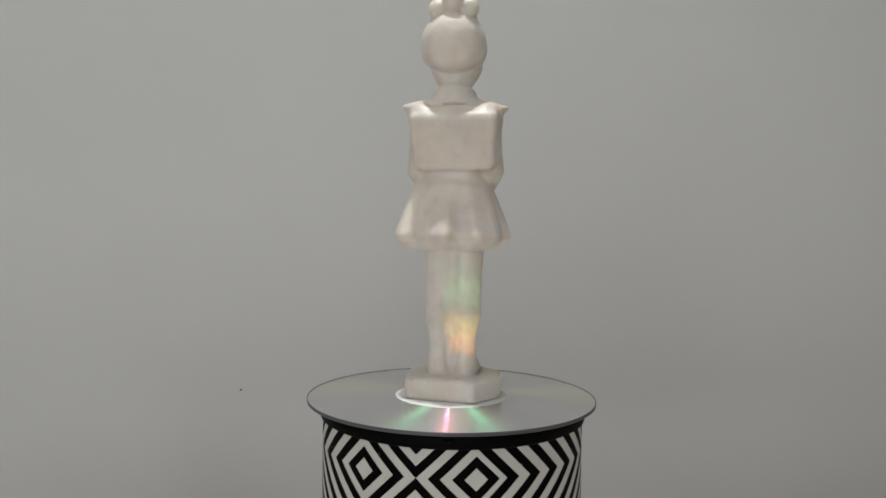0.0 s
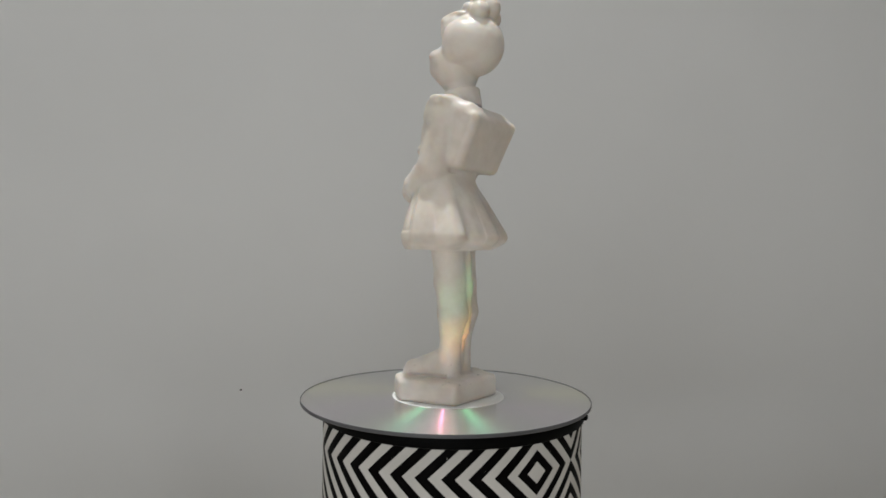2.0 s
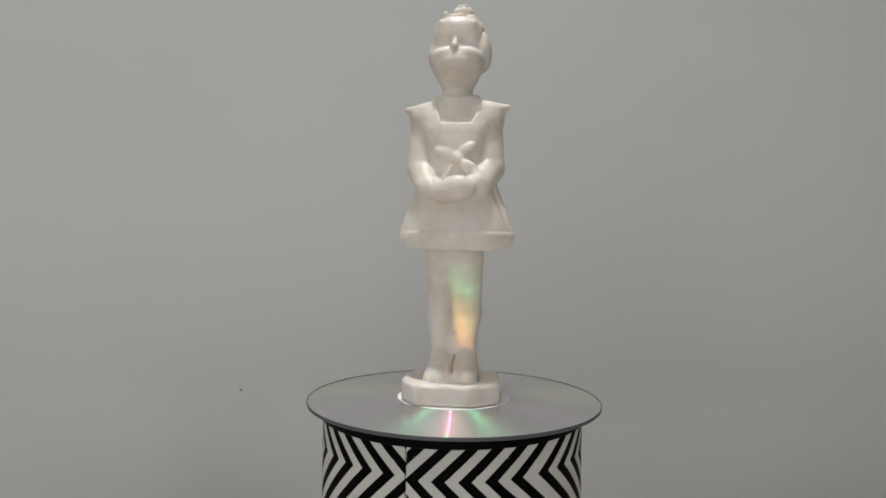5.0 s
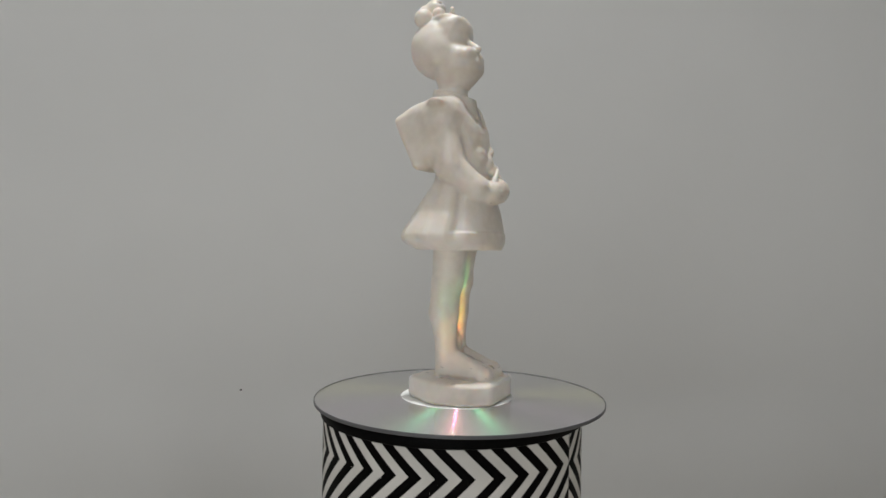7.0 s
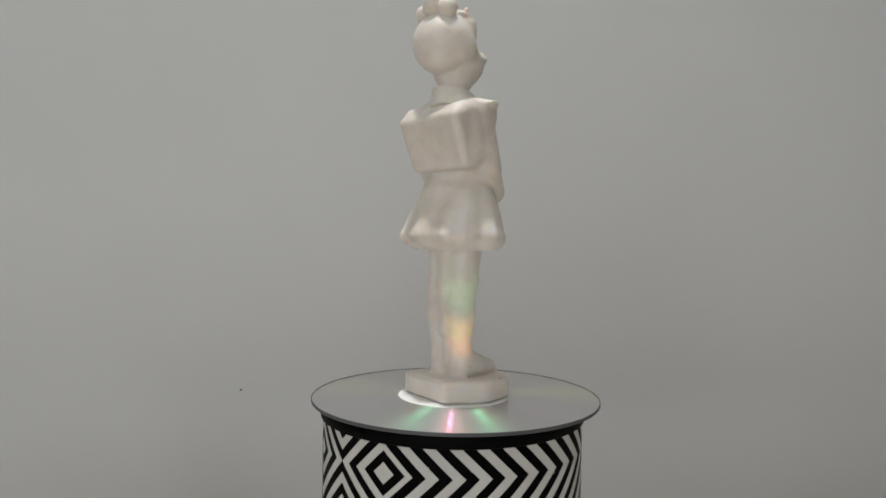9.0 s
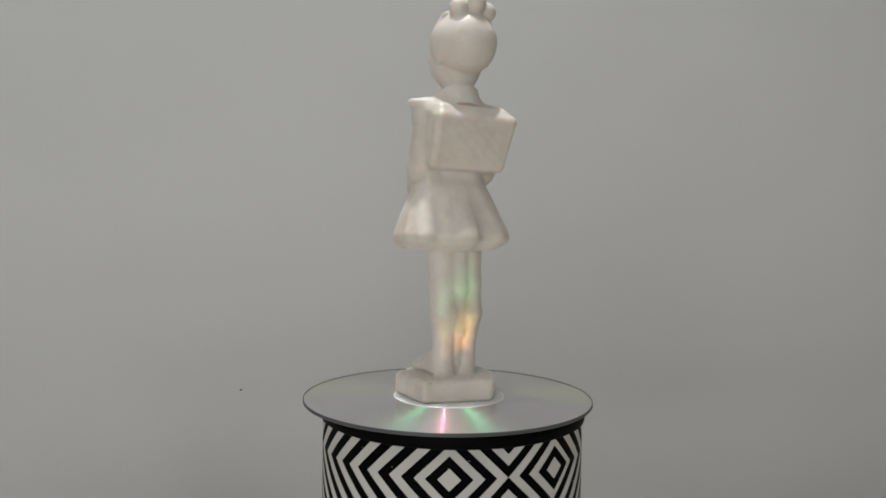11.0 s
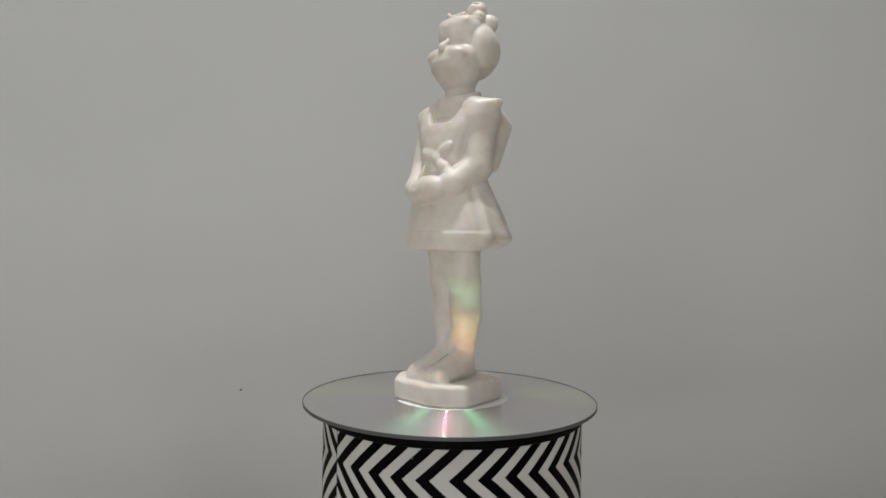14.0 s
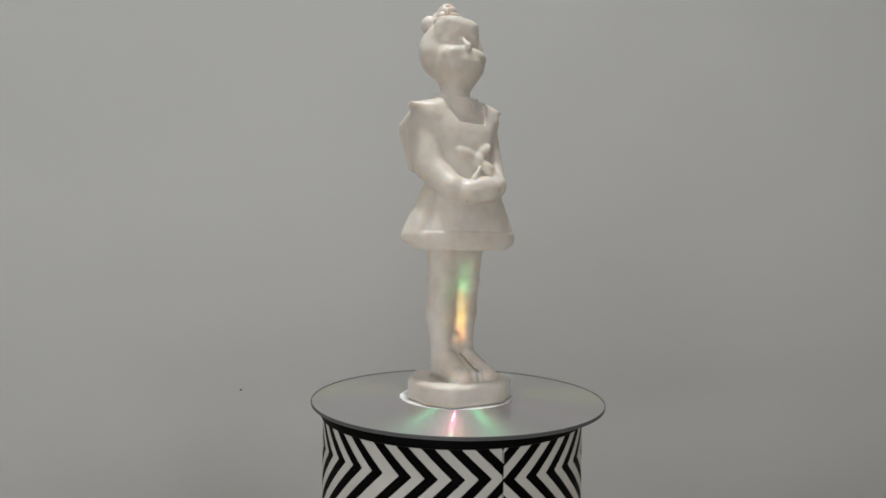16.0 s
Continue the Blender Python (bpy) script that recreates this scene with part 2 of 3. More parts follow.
# ---- the room ----
def room():
    back, front, side, high = 0.62, -1.4, 1.6, 2.62
    mid = (back + front) / 2
    depth = back - front
    for name, size, centre in (
        ("wall_north", (2 * side + 0.2, 0.1, high), (0, back + 0.05, high / 2)),
        ("wall_east", (0.1, depth, high), (side + 0.05, mid, high / 2)),
        ("wall_west", (0.1, depth, high), (-side - 0.05, mid, high / 2)),
    ):
        tagged(part(name, box(bmesh.new(), size, centre), WALL), "matt off-white painted plain wall", "wall", kind="structure")
    # the wall behind the camera is opened for the added fill lamp
    bm = bmesh.new()
    x0, x1, z0, z1, y = -0.9, 0.2, 0.45, 1.35, front - 0.05
    w = side + 0.1
    box(bm, (2 * w, 0.1, z0), (0, y, z0 / 2))
    box(bm, (2 * w, 0.1, high - z1), (0, y, (high + z1) / 2))
    box(bm, (x0 + w, 0.1, z1 - z0), ((x0 - w) / 2, y, (z0 + z1) / 2))
    box(bm, (w - x1, 0.1, z1 - z0), ((x1 + w) / 2, y, (z0 + z1) / 2))
    tagged(part("wall_south", bm, WALL), "matt off-white painted wall with an added opening for the fill lamp", "wall", kind="structure")
    tagged(part("ceiling", box(bmesh.new(), (2 * w, depth + 0.2, 0.1), (0, mid, high + 0.05)), WALL), "matt off-white painted ceiling", "ceiling", kind="structure")
    tagged(part("floor", box(bmesh.new(), (2 * w, depth + 0.2, 0.1), (0, mid, -0.05)), WOOD), "pale wooden floor", "floor", kind="structure")


room()


def table():
    t = tagged(new("table"), "plain pale wooden table under the striped tin", "table")
    t.location = (0, -0.12, 0)
    part("tabletop", box(bmesh.new(), (0.9, 0.6, 0.03), (0, 0, TABLE - 0.015), 0.003), WOOD, t)
    for sx in (-1, 1):
        for sy in (-1, 1):
            part("leg", box(bmesh.new(), (0.05, 0.05, TABLE - 0.03), (0.4 * sx, 0.25 * sy, (TABLE - 0.03) / 2), 0.003), WOOD, t)


table()


# ---- the striped tin ----
def striped_tin():
    tin = tagged(new("tin_canister"), "round tin wrapped in black and white diamond striped paper, turning", "tin")
    h = TOP - 0.0015 - TABLE
    r = 0.0534
    turned = radians(-18.2)
    body = part("body", lathe([(0, 0), (r - 0.001, 0), (r, 0.001), (r, h - 0.0053)]), PAPER, tin, "paper sleeve printed with black diamonds and chevrons")
    body.rotation_euler = (0, 0, turned)
    lid = part("lid", lathe([(r + 0.0002, h - 0.0055), (r + 0.0009, h - 0.0051), (r + 0.0011, h - 0.0040), (r + 0.0011, h - 0.0012), (r + 0.0006, h - 0.0002), (r - 0.001, h), (0, h)]), BLACK, tin, "black plastic lid")
    bm = box(bmesh.new(), (0.0035, 0.0022, 0.0016), (0.0, -r - 0.0018, h - 0.0022), 0.0004)
    tab = part("tab", bm, BLACK, tin, "small black lift tab")
    tab.rotation_euler = (0, 0, radians(-2))
    return tin


TIN = striped_tin()


# ---- the disc ----
DISC_AT = (-0.0005, 0.0028)


def compact_disc():
    disc = tagged(new("compact_disc"), "silver compact disc lying shiny side up on the black lid", "disc")
    base = -0.0012
    R = 0.06
    # dark lip raised to draw the far rim's dark line in the camera's view
    body = part("rim", lathe([(0.0075, base), (R - 0.0003, base), (R, base + 0.0003), (R, 0.0001), (R - 0.0001, 0.0002), (0.0597, 0.0002), (0.0596, -0.0003), (0.0216, -0.0003), (0.0216, -0.0009), (0.0075, -0.0009)], closed=True, steps=256), DARK_EDGE, disc, "dark raised plastic edge")
    body.location = (*DISC_AT, 0)
    face = part("grooved_face", lathe([(0.0216, -0.0003), (0.0217, 0), (0.0596, 0)], steps=256), MIRROR, disc, "iridescent silver grooved face")
    face.location = (*DISC_AT, -0.00003)
    hub = part("hub", lathe([(0.0075, -0.00005), (0.0076, 0.00005), (0.0233, 0.00005), (0.0234, -0.00005)], steps=128), WHITE, disc, "white hub ring")
    hub.location = (DISC_AT[0], DISC_AT[1] - 0.0011, 0)
    return disc


DISC = compact_disc()


# ---- the figurine: one carved form, blended from rounded shapes (millimetres, facing -y, base at 0) ----
class Clay:
    def __init__(self, low, high, cell):
        self.low, self.cell = np.array(low, dtype=np.float32), cell
        self.axes = [np.arange(a, b, cell, dtype=np.float32) for a, b in zip(low, high)]
        self.shape = tuple(len(a) for a in self.axes)
        self.d = np.full(self.shape, 99.0, dtype=np.float32)

    def near(self, low, high):
        """The block of cells between two corners, and its coordinates."""
        cut = tuple(slice(max(0, int((a - o) / self.cell)), min(n, int((b - o) / self.cell) + 2)) for a, b, o, n in zip(low, high, self.low, self.shape))
        x, y, z = (a[c] for a, c in zip(self.axes, cut))
        return cut, x[:, None, None], y[None, :, None], z[None, None, :]

    def join(self, cut, d, soft):
        old = self.d[cut]
        if soft > 0:
            h = np.clip(0.5 + 0.5 * (old - d) / soft, 0, 1)
            self.d[cut] = old * (1 - h) + d * h - soft * h * (1 - h)
        else:
            self.d[cut] = np.minimum(old, d)

    def carve(self, cut, d, soft):
        old = self.d[cut]
        h = np.clip(0.5 - 0.5 * (old + d) / soft, 0, 1)
        self.d[cut] = old * (1 - h) - d * h + soft * h * (1 - h)

    def egg(self, c, r, soft=1.5, tilt=0.0, cut_out=False, roll=0.0):
        """An ellipsoid; tilt turns it about x, roll about y (degrees)."""
        m = max(r) + 6
        cut, x, y, z = self.near([v - m for v in c], [v + m for v in c])
        x, y, z = x - c[0], y - c[1], z - c[2]
        if tilt:
            k, s = math.cos(radians(tilt)), math.sin(radians(tilt))
            y, z = y * k + z * s, z * k - y * s
        if roll:
            k, s = math.cos(radians(roll)), math.sin(radians(roll))
            x, z = x * k - z * s, z * k + x * s
        k0 = np.sqrt((x / r[0]) ** 2 + (y / r[1]) ** 2 + (z / r[2]) ** 2)
        k1 = np.sqrt((x / r[0] ** 2) ** 2 + (y / r[1] ** 2) ** 2 + (z / r[2] ** 2) ** 2)
        d = k0 * (k0 - 1) / np.maximum(k1, 1e-4)
        (self.carve if cut_out else self.join)(cut, d, soft)

    def limb(self, a, b, ra, rb, soft=1.5, flat=1.0, cut_out=False):
        """A tapered round limb from a to b; flat below 1 squeezes it along y."""
        a, b = np.array(a, float), np.array(b, float)
        m = max(ra, rb) * max(1, 1 / flat) + 6
        cut, x, y, z = self.near(np.minimum(a, b) - m, np.maximum(a, b) + m)
        ab = b - a
        t = np.clip(((x - a[0]) * ab[0] + (y - a[1]) * ab[1] + (z - a[2]) * ab[2]) / (ab @ ab), 0, 1)
        d = np.sqrt((x - a[0] - ab[0] * t) ** 2 + ((y - a[1] - ab[1] * t) / flat) ** 2 + (z - a[2] - ab[2] * t) ** 2) - (ra + (rb - ra) * t)
        (self.carve if cut_out else self.join)(cut, d * min(1, flat), soft)

    def stack(self, levels, soft=1.5, power=2.0, ripple=None, inset=0.0, hole=None, smooth=1.5, back=0.0, shift=0.0):
        """A body of oval slices: rows of height, x half width, y from, y to."""
        L = np.array(levels, float)
        hi = np.abs(L[:, 1:]).max() + 6
        cut, x, y, z = self.near((-hi, L[:, 2].min() - 6, L[0, 0] - 4), (hi, L[:, 3].max() + 6, L[-1, 0] + 4))
        zz = z[0, 0]
        # levels joined by smooth lines
        spread = np.linspace(-smooth, smooth, 9)
        rx, y0, y1 = (np.mean([np.interp(zz + q, L[:, 0], L[:, i]) for q in spread], axis=0)[None, None, :] for i in (1, 2, 3))
        cy, ry = (y0 + y1) / 2, (y1 - y0) / 2
        py = np.abs(y - cy) / ry
        px = np.abs(x - shift) / (rx * (1 + back * np.clip((y - cy) / ry, -1, 1)))
        k = (px ** power + py ** power) ** (1 / power)
        if ripple is not None:
            k = k + ripple(np.arctan2(x / rx, (y - cy) / ry), z)
        d = (k - 1) * np.minimum(rx, ry)
        d = np.maximum(d * 0.92, np.maximum(L[0, 0] - z, z - L[-1, 0])) + inset
        if hole is not None:
            d = np.maximum(d, -hole(x, y, z))
        self.join(cut, d, soft)

    def block(self, c, half, tilt=0.0, edge=1.0, soft=1.0, taper=0.0, skew=0.0):
        m = float(np.linalg.norm(half)) + 5
        cut, x, y, z = self.near([v - m for v in c], [v + m for v in c])
        x, y, z = x - c[0], y - c[1], z - c[2]
        y = y - skew * x
        k, s = math.cos(radians(tilt)), math.sin(radians(tilt))
        y, z = y * k + z * s, z * k - y * s
        q = [np.abs(x) - half[0] - taper * z + edge, np.abs(y) - half[1] + edge, np.abs(z) - half[2] + edge]
        q = np.broadcast_arrays(*q)
        d = np.sqrt(sum(np.maximum(v, 0) ** 2 for v in q)) + np.minimum(np.maximum(np.maximum(q[0], q[1]), q[2]), 0) - edge
        self.join(cut, d, soft)

    def prism(self, corners, low, high, edge=1.2, soft=0.8, lean=0.0):
        """An upright block on a many-cornered plan (counter-clockwise)."""
        P = np.array(corners, float)
        cut, x, y, z = self.near((P[:, 0].min() - 5, P[:, 1].min() - 5, low - 3), (P[:, 0].max() + 5, P[:, 1].max() + 5, high + 4))
        sides = []
        for a, b in zip(P, np.roll(P, -1, axis=0)):
            n = np.array((b[1] - a[1], a[0] - b[0])) / np.hypot(*(b - a))
            sides.append((x - a[0]) * n[0] + (y - a[1]) * n[1] + lean * (z - low))
        # a rounded greatest of all sides
        big = sides[0]
        for v in sides[1:]:
            h = np.clip(0.5 + 0.5 * (v - big) / edge, 0, 1)
            big = big * (1 - h) + v * h + edge * h * (1 - h)
        lid = np.maximum(z - high, low - z)
        q = np.maximum(big + edge, 0), np.maximum(lid + edge, 0)
        d = np.sqrt(q[0] ** 2 + q[1] ** 2) + np.minimum(np.maximum(big + edge, lid + edge), 0) - edge
        self.join(cut, d, soft)

    def cone(self, c, low, high, r0, r1, soft=0.5, lean=0.0, deep=1.0):
        """A round band from low to high about c, its rims leaning up towards the back."""
        m = max(r0, r1) * max(1, deep) + 5
        cut, x, y, z = self.near((c[0] - m, c[1] - m, low - 6), (c[0] + m, c[1] + m, high + 6))
        zs = z - lean * (y - c[1])
        r = r0 + (r1 - r0) * np.clip((zs - low) / (high - low), 0, 1)
        side = np.sqrt((x - c[0]) ** 2 + ((y - c[1]) / deep) ** 2) - r
        self.join(cut, np.maximum(side, np.maximum(low - zs, zs - high)), soft)

    def uneven(self):
        """Hand-finished waviness and small dents, a tenth of a millimetre deep."""
        cut, x, y, z = self.near(self.low, [a[-1] for a in self.axes])
        wave = np.sin(0.55 * x + 0.31 * z + 1.0) * np.sin(0.47 * y - 0.22 * z) + 0.7 * np.sin(0.9 * z + 0.8 * y) * np.sin(1.1 * x - 0.5 * y + 2.0)
        fine = np.sin(2.3 * x + 1.1 * y) * np.sin(1.9 * z - 1.3 * y + 0.6 * x) * np.sin(2.1 * y + 0.7 * z)
        self.d += (0.045 * wave + 0.012 * fine).astype(np.float32)

    def mesh(self, name):
        """The skin between inside and outside cells, one point per crossed cell."""
        d = self.d
        inside = d < 0
        n = [s - 1 for s in self.shape]
        corners = [(i, j, k) for i in (0, 1) for j in (0, 1) for k in (0, 1)]

        def at(a, c):
            return a[c[0]:c[0] + n[0], c[1]:c[1] + n[1], c[2]:c[2] + n[2]]
        count = sum(at(inside, c).astype(np.int8) for c in corners)
        crossed = (count > 0) & (count < 8)
        idx = np.argwhere(crossed)
        number = np.full(crossed.shape, -1, dtype=np.int32)
        number[crossed] = np.arange(len(idx))
        total, hits = np.zeros((len(idx), 3)), np.zeros(len(idx))
        for a in corners:
            for axis in range(3):
                if a[axis]:
                    continue
                b = list(a)
                b[axis] = 1
                da, db = at(d, a)[crossed], at(d, b)[crossed]
                ok = (da < 0) != (db < 0)
                t = np.where(ok, da / np.where(ok, da - db, 1), 0)
                p = np.tile(np.array(a, float), (len(idx), 1))
                p[:, axis] += t
                total[ok] += p[ok]
                hits += ok
        pts = (idx + total / hits[:, None]) * self.cell + self.low
        faces = []
        for axis in range(3):
            u, v = [(1, 2), (2, 0), (0, 1)][axis]
            a = inside[tuple(slice(1, -1) if q != axis else slice(0, -1) for q in range(3))]
            b = inside[tuple(slice(1, -1) if q != axis else slice(1, None) for q in range(3))]
            e = np.argwhere(a != b)
            up = a[tuple(e.T)]
            base = e.copy()
            base[:, u] += 1
            base[:, v] += 1
            quad = []
            for du, dv in ((-1, -1), (0, -1), (0, 0), (-1, 0)):
                c = base.copy()
                c[:, u] += du
                c[:, v] += dv
                quad.append(number[tuple(c.T)])
            q = np.stack(quad, 1)
            q[~up] = q[~up][:, ::-1]
            faces.append(q)
        faces = np.concatenate(faces)
        me = bpy.data.meshes.new(name)
        me.from_pydata((pts / 1000).tolist(), [], faces.tolist())
        me.polygons.foreach_set("use_smooth", [True] * len(me.polygons))
        me.update()
        return me


def figurine():
    c = Clay((-31, -27, -2), (31, 32, 170), 0.4)
    # base, worn at the front, its corners crisper at the back
    c.prism([(-20.5, 6), (-20.3, -9), (-13, -18.5), (9, -19.6), (20, -11), (18.4, 13.6), (-10, 19.7)], 0, 9.2, 2.0, 0.5)
    # shoes: a sloping upper from the ankle to a blunt toe
    for s in (-1, 1):
        c.limb((5.8 * s, -11.0, 9.9), (5.0 * s, 1.5, 12.0), 5.2, 5.7, 1.2)
        c.limb((4.9 * s, 4.2, 9.0), (4.9 * s, 4.3, 16.0), 5.1, 4.3, 1.6)
        c.limb((5.2 * s, -6.0, 13.6), (4.9 * s, 2.6, 17.0), 3.4, 4.2, 2.4)
    c.limb((0, -11.0, 9.9), (0, 1.5, 12.8), 4.8, 5.5, 1.2)
    # shallow gutter round the soles
    for s in (-1, 1):
        c.limb((11.2 * s, -10.5, 9.5), (10.2 * s, 5.0, 9.5), 0.7, 0.7, 0.6, 1.0, True)
    c.limb((-9.0, -16.6, 9.5), (9.0, -16.8, 9.5), 0.5, 0.5, 0.6, 1.0, True)
    # chips and dents in the plinth's upper edge
    for x, y, r in ((-18.5, -13.5, 1.4), (-15.5, -16.0, 1.1), (-20.6, -2.0, 1.0), (15.0, -15.4, 1.1), (4.0, -20.6, 1.4), (19.8, 2.0, 1.2), (-7.0, -20.0, 1.6), (6.0, 17.4, 1.3)):
        c.egg((x, y, 9.6), (2.6 * r, 2.0 * r, 0.9 * r), 1.2, 0, True)
    # legs: slim ankles, calves and knees; apart below the knee, fused above it
    for s, out in ((-1, 0.5), (1, 0.1)):
        c.limb(((4.9 + out) * s, 4.4, 13), ((4.9 + out) * s, 4.5, 21), 4.1, 4.1, 1.6)
        c.limb(((4.9 + out) * s, 4.5, 21), ((5.0 + out) * s, 5.6, 35), 4.1, 6.0, 1.4)
        c.limb(((5.0 + out) * s, 5.6, 35), ((5.0 + out) * s, 4.4, 48), 6.1, 6.2, 1.4)
        c.limb(((5.0 + out) * s, 4.4, 48), ((5.1 + out) * s, 2.8, 63), 6.2, 7.1, 1.4)
        c.egg(((5.0 + out) * s, 0.4, 48.5), (4.0, 2.6, 4.0), 2.4)
    c.limb((0, 5.2, 15), (0, 6.4, 36), 2.6, 3.6, 1.2)
    c.limb((0, 6.0, 36), (0, 4.6, 50), 3.6, 4.6, 1.2)
    c.limb((0, 3.2, 51), (0, 2.4, 63), 5.6, 6.4, 1.8)
    c.limb((0, 7.4, 28), (0, 7.4, 46), 3.2, 4.4, 1.4)
    c.limb((0, 7.4, 46), (0, 5.4, 63), 4.4, 5.2, 1.4)
    c.limb((0, 3.0, 14), (0, 3.6, 24), 4.2, 3.2, 1.6)
    # the slit between the shoes
    for a, b in (((0.3, -16.6, 9.6), (0.3, -14.4, 13.6)), ((0.3, -14.4, 13.6), (0.4, -6.0, 16.8)), ((0.4, -6.0, 16.8), (0.6, -1.2, 20.2))):
        c.limb(a, b, 0.9, 0.9, 0.2, 1.0, True)
    # skirt, with pleats at the sides and the back

    def pleats(a, z):
        grow = np.clip((93 - z) / 26, 0, 1)
        back = np.clip(0.62 + 0.75 * np.cos(a), 0, 1)
        fold = np.sin(7 * a + 0.7 * np.sin(3 * a))
        fold = np.sign(fold) * np.abs(fold) ** 0.7
        # the pinafore's straight front ends in a crease at either side
        crease = 0.045 * np.exp(-((np.abs(a) - 2.05) / 0.10) ** 2) * np.clip((93 - z) / 6, 0, 1) * np.clip((z - 64) / 5, 0, 1)
        # one flank hangs flatter behind and fuller in front
        lop = np.clip((90 - z) / 20, 0, 1) * (0.12 * np.exp(-((a - 0.8) / 0.55) ** 2) - 0.085 * np.exp(-((a - 2.2) / 0.5) ** 2))
        # turned-up hem of the pinafore
        hem = 0.022 * np.clip((z - 68.0) / 0.7, 0, 1) * np.clip((np.abs(a) - 1.9) / 0.15, 0, 1) * np.clip((84 - z) / 12, 0, 1)
        return crease + lop + hem - 0.055 * grow * back * fold - 0.022 * grow * back * np.sin(13 * a + 1)

    c.stack([(61.2, 17.5, -15.0, 16.0), (62.2, 20.9, -15.6, 19.6), (64.2, 23.2, -16.0, 22.6), (66.5, 24.1, -16.2, 23.8), (69.0, 23.6, -16.0, 22.8), (76, 21.2, -14.9, 18.8), (83, 18.4, -12.9, 14.8), (88, 16.4, -11.0, 11.4), (92, 15.0, -10.0, 9.6)], 0.8, 2.15, pleats, smooth=1.2, back=0.07, shift=0.8)
    # trunk: a blouse, and over it a pinafore with a square neckline
    trunk = [(86, 13.6, -10.0, 10.5), (92, 12.6, -9.6, 10.5), (98, 12.0, -10.0, 11.0), (104, 12.8, -10.2, 12.0), (110, 15.0, -9.2, 13.0), (116, 17.4, -6.4, 12.8), (120, 16.0, -4.0, 12.4), (124.5, 8.5, -2.4, 12.0)]

    def neckline(x, y, z):
        side = np.abs(x - 0.8) - 6.0 - 0.36 * np.maximum(z - 112.6, 0)
        return np.maximum(np.maximum(side, 112.6 - z), y - 6.0) + 0 * x * y * z

    c.stack(trunk, 2.0, 2.6, None, 1.2)
    c.stack(trunk, 0.3, 2.6, None, 0.0, neckline)
    # arms, in one sweep from rounded shoulder round to the wrists
    for s in (-1, 1):
        c.egg((13.2 * s, 4.6, 115.6), (6.4, 7.8, 6.0), 3.0)
        c.limb((12.8 * s, 4.4, 114.0), (14.2 * s, 0.4, 95.0), 6.2, 6.0, 1.4, 1.12)
    c.limb((14.2, 0.4, 95.0), (9.8, -9.4, 87.6), 6.0, 5.4, 1.0)
    c.limb((9.8, -9.4, 87.6), (2.0, -12.6, 84.4), 5.4, 4.4, 1.0)
    c.limb((-14.2, 0.4, 95.0), (-9.8, -9.2, 86.0), 6.0, 5.2, 1.0)
    c.limb((-9.8, -9.2, 86.0), (-2.0, -13.4, 84.2), 5.2, 4.3, 1.0)
    # cuffs' soft folds
    c.limb((-8.4, -14.0, 90.2), (-5.2, -15.6, 83.0), 0.5, 0.5, 1.0, 1.0, True)
    c.limb((12.0, -8.4, 93.6), (8.6, -12.6, 91.2), 0.45, 0.45, 1.0, 1.0, True)
    # shoulder frills, a thin upturned edge
    c.limb((8.0, 4.6, 120.4), (21.0, 4.4, 120.8), 2.4, 1.1, 4.0, 2.2)
    c.limb((-8.0, 4.6, 119.0), (-20.9, 4.2, 119.9), 2.2, 1.1, 3.2, 2.2)
    # neck, and a low collar in two flaps, higher at the nape
    c.limb((0, 4.9, 119), (0, 5.4, 133), 6.4, 6.2, 1.2)
    c.cone((0.3, 4.4), 118.0, 126.0, 10.2, 9.0, 1.0, 0.27, 1.0)
    c.limb((2.4, -6.2, 117.6), (1.8, -4.8, 121.0), 0.45, 0.35, 0.3, 1.0, True)
    # folded hands, and the small bird that they hold
    c.egg((2.4, -14.5, 85.6), (7.2, 4.5, 5.2), 0.8)
    c.egg((-3.6, -14.0, 84.2), (5.2, 4.2, 4.4), 1.4)
    c.limb((-2.8, -15.0, 89.6), (-0.2, -15.2, 94.0), 1.2, 0.7, 0.8)
    for k in range(3):
        c.limb((1.5 + 1.4 * k, -20.4, 88.8 - 2.3 * k), (-5.6 + 1.2 * k, -18.0, 88.2 - 2.3 * k), 0.3, 0.25, 0.8, 1.0, True)
    c.egg((-2.4, -9.0, 99.4), (5.4, 2.1, 2.4), 1.2, 0, False, 20)
    c.egg((5.0, -9.2, 101.2), (4.4, 2.0, 2.1), 1.0, 0, False, -36)
    c.egg((2.2, -10.0, 97.2), (2.6, 2.2, 2.8), 1.2)
    c.egg((6.2, -11.0, 94.2), (4.0, 2.4, 2.6), 0.8, 0, False, 34)
    c.egg((9.2, -11.4, 91.6), (2.8, 2.0, 1.8), 0.8, 0, False, 34)
    # satchel with a sloping flap, flush with the shoulders
    c.block((-0.3, 12.2, 106.2), (17.2, 6.9, 12.0), -23, 3.0, 1.4, 0.06, -0.10)
    # one arm runs into the satchel without a gap
    c.limb((-13.0, 8.0, 113.2), (-12.6, 9.0, 100.0), 5.8, 5.6, 3.2)
    c.limb((-13.4, 15.6, 115.8), (12.8, 13.8, 115.8), 3.4, 3.4, 1.6, 1.5)
    for s in (-1, 1):
        c.limb((13.4 * s, 7.0, 117.2), (12.8 * s, 14.5, 116.0), 4.2, 3.6, 2.0)
    c.limb((-13.6, 12.0, 116.0), (-12.2, 17.4, 112.6), 4.6, 4.6, 1.6)
    # the flap's lower edge, a shallow line
    c.limb((-15.0, 22.4, 107.0), (15.0, 20.2, 107.0), 0.35, 0.35, 0.6, 1.0, True)
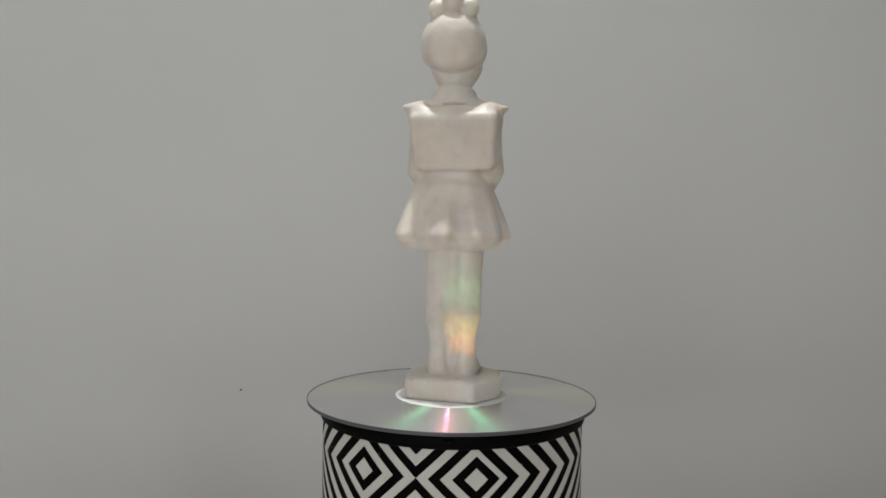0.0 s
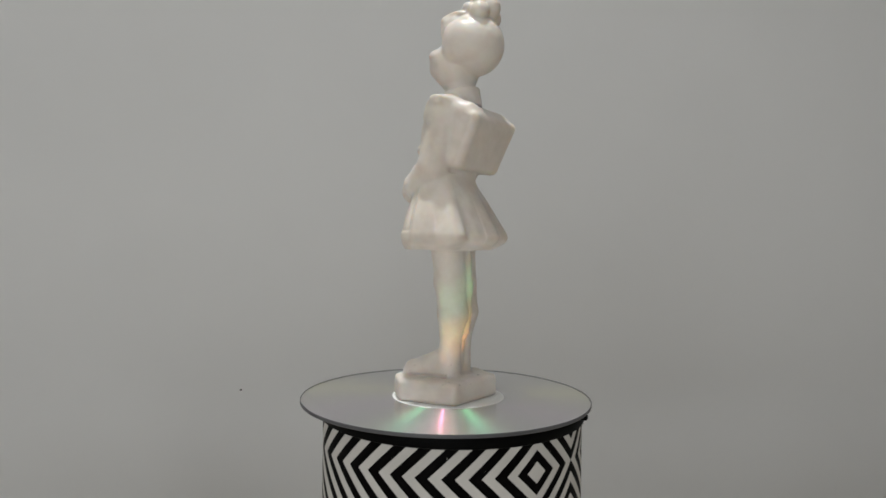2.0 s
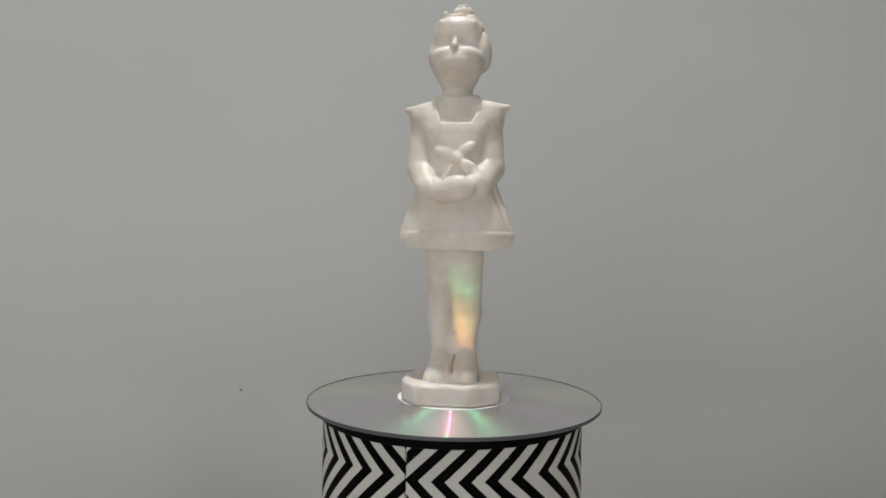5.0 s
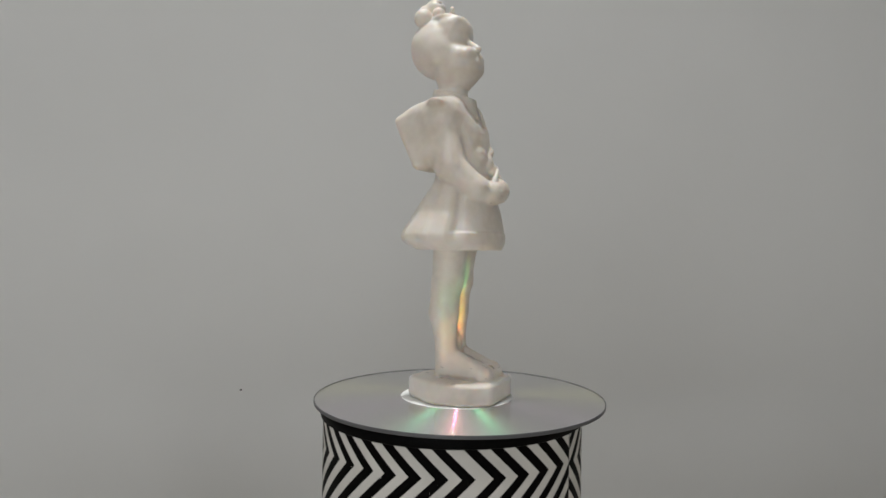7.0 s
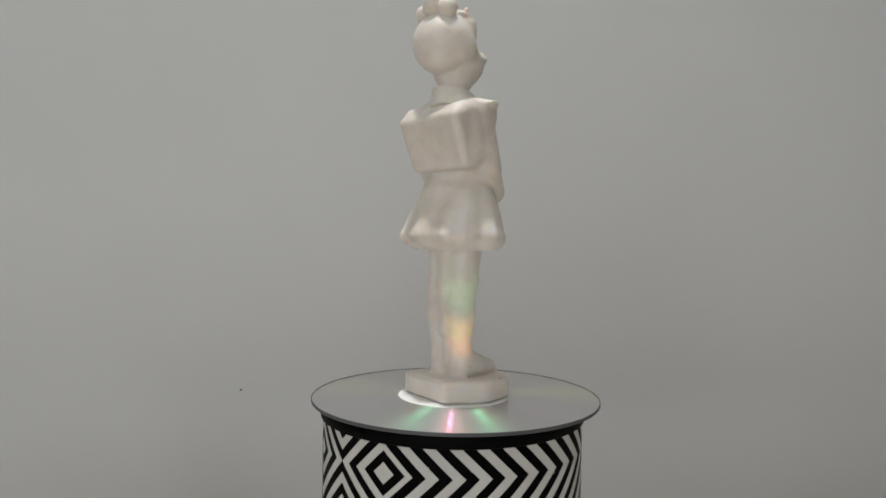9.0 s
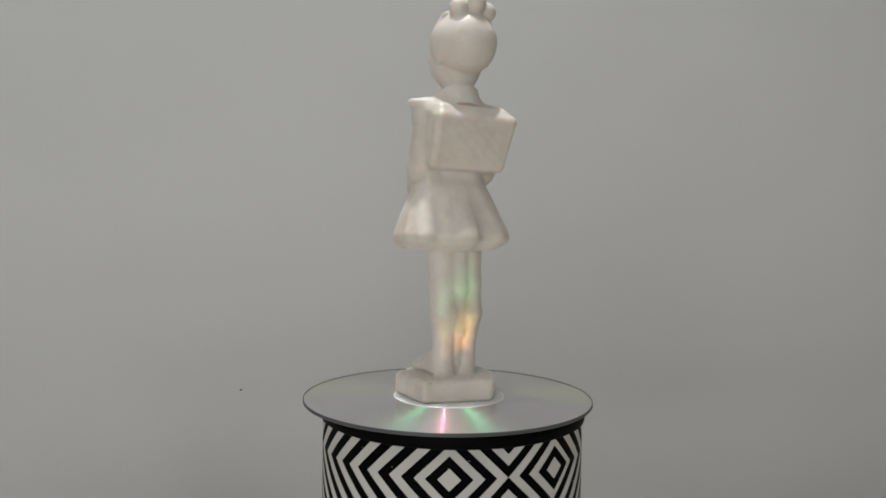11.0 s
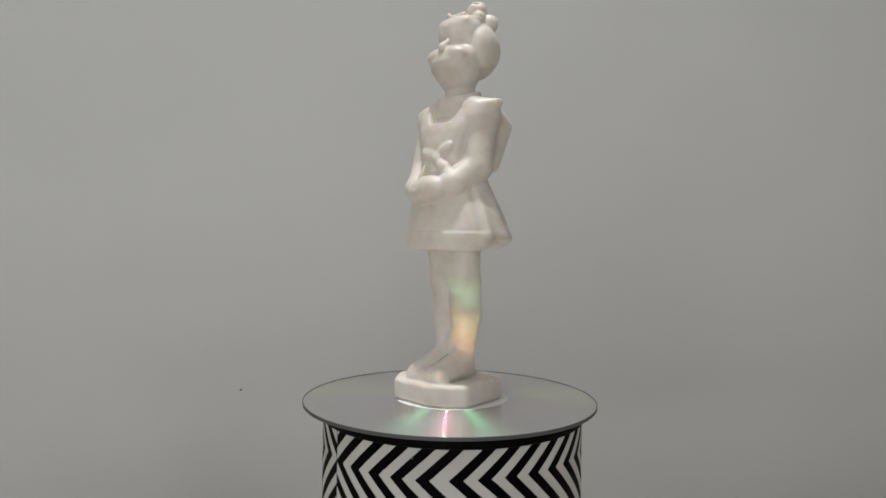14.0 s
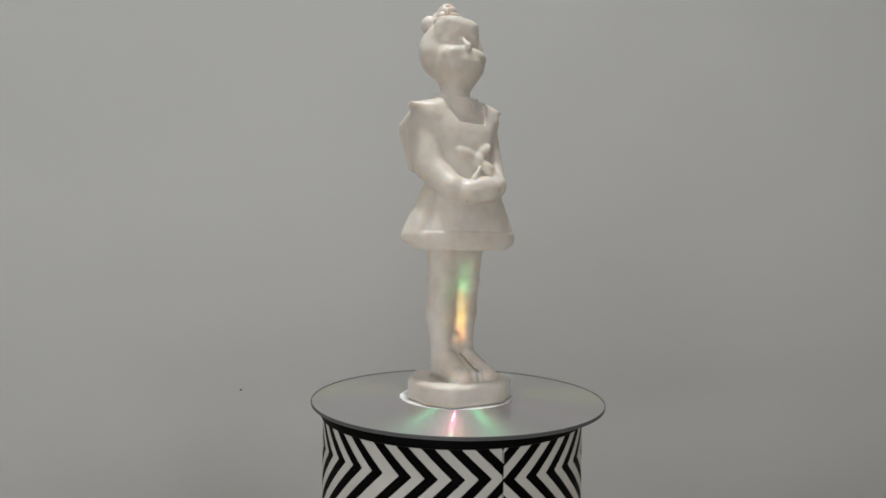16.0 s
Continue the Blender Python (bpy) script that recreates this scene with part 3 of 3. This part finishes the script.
    # head: raised face with full cheeks, hair cap
    c.stack([(128.5, 6.2, -1.6, 10), (131.5, 8.2, -4.6, 12), (135, 10.2, -7.6, 13), (138, 11.0, -7.8, 13), (141, 10.9, -6.8, 13), (143.2, 10.5, -4.8, 13), (144.8, 10.3, -2.4, 13), (146.4, 10.3, -1.3, 13), (150, 10.5, -2.6, 13), (154.5, 9.9, -2.3, 12), (157.2, 8.0, -0.4, 11)], 1.2, 2.1, smooth=0.9)
    c.egg((0.3, 11.2, 145.6), (13.0, 12.6, 12.6), 0.8)
    # hair falls fuller over one ear
    c.egg((10.4, 8.6, 144.8), (3.6, 6.8, 8.2), 1.4)
    c.egg((-9.6, 8.6, 142.6), (3.3, 5.6, 5.4), 1.8)
    for s in (-1, 1):
        c.egg((5.0 * s - 0.4, -2.9, 141.5), (5.2, 3.4, 2.8), 1.6, 0, False, 14 * s)
        c.egg((4.9 * s - 0.5, -3.4, 147.2), (3.6, 2.9, 2.2), 1.2, 0, True)
    # nose
    c.limb((-0.6, -0.6, 148.6), (-0.6, -6.0, 144.0), 0.6, 1.5, 1.4)
    # fringe, sprig and bun of curls
    c.limb((-6.6, 1.6, 155.4), (6.8, 1.6, 155.4), 1.2, 1.2, 1.6, 1.6)
    c.egg((0, 7.5, 157.0), (8.6, 6.8, 2.2), 1.6)
    c.limb((-5.0, 4.0, 159.2), (0.6, 6.4, 159.8), 0.9, 1.5, 0.8)
    c.egg((-5.4, 3.8, 160.2), (1.0, 1.0, 1.2), 0.6)
    for x, y, z, rx, rz in ((1.2, 14.4, 163.4, 4.4, 4.0), (0, 17.9, 160.0, 4.5, 5.2), (-6.2, 16.4, 157.6, 3.9, 3.9), (6.4, 16.2, 157.4, 3.9, 3.9), (-3.6, 10.6, 160.0, 2.6, 2.2), (4.8, 11.0, 159.6, 2.8, 2.4)):
        c.egg((x, y, z), (rx, rx, rz), 0.9)
    # the curls' turns
    c.limb((-2.6, 11.4, 165.4), (4.6, 12.0, 165.6), 0.5, 0.5, 0.8, 1.0, True)
    c.limb((3.0, 21.6, 162.6), (-3.6, 21.0, 163.2), 0.5, 0.5, 0.8, 1.0, True)
    c.uneven()
    me = c.mesh("figurine")
    me.materials.append(WAX)
    # standing a little off the middle of the disc
    me.transform(Matrix.Translation((-0.0005, 0.0035, 0.0)) @ pose(0, 0, 0, 0, 0, 173.5) @ pose(-0.0006, 0, 0))
    return tagged(new("figurine", me), "ivory wax statuette on a low hexagonal plinth", "statuette")


FIGURE = figurine()


# ---- speck on the wall ----
def wall_speck():
    bm = bmesh.new()
    bmesh.ops.create_icosphere(bm, subdivisions=2, radius=1.0)
    for v in bm.verts:
        v.co *= 1 + 0.3 * noise.noise(v.co * 1.7)
    bmesh.ops.scale(bm, vec=(0.0019, 0.0006, 0.0011), verts=bm.verts)
    ob = tagged(part("wall_speck", bm, DARK), "tiny dark nick in the wall paint", "speck")
    ob.location = (-0.2735, 0.62, TOP + 0.061 - 0.1972)


wall_speck()


# ---- what turns ----
def motions():
    # degrees turned at every half second
    degrees = [0.0, 17.8, 35.5, 53.0, 70.3, 88.6, 107.3, 125.7, 144.1, 162.3, 180.3, 198.2, 216.2, 234.4, 252.7, 271.0, 289.0, 306.7, 324.3, 341.8, 359.5, 377.2, 395.0, 413.0, 431.0, 449.2, 467.4, 485.8, 504.2, 522.8, 541.1, 559.2, 577.0]
    turns = [(0.5 * k, a) for k, a in enumerate(degrees)]
    walk(TIN, [(t, pose(0, 0, TABLE, 0, 0, a)) for t, a in turns])
    walk(DISC, [(t, pose(0, 0, TOP - 0.0003, 0, 0, a)) for t, a in turns])
    walk(FIGURE, [(t, pose(0, 0, TOP - 0.0004, 0, 0, a)) for t, a in turns])


motions()
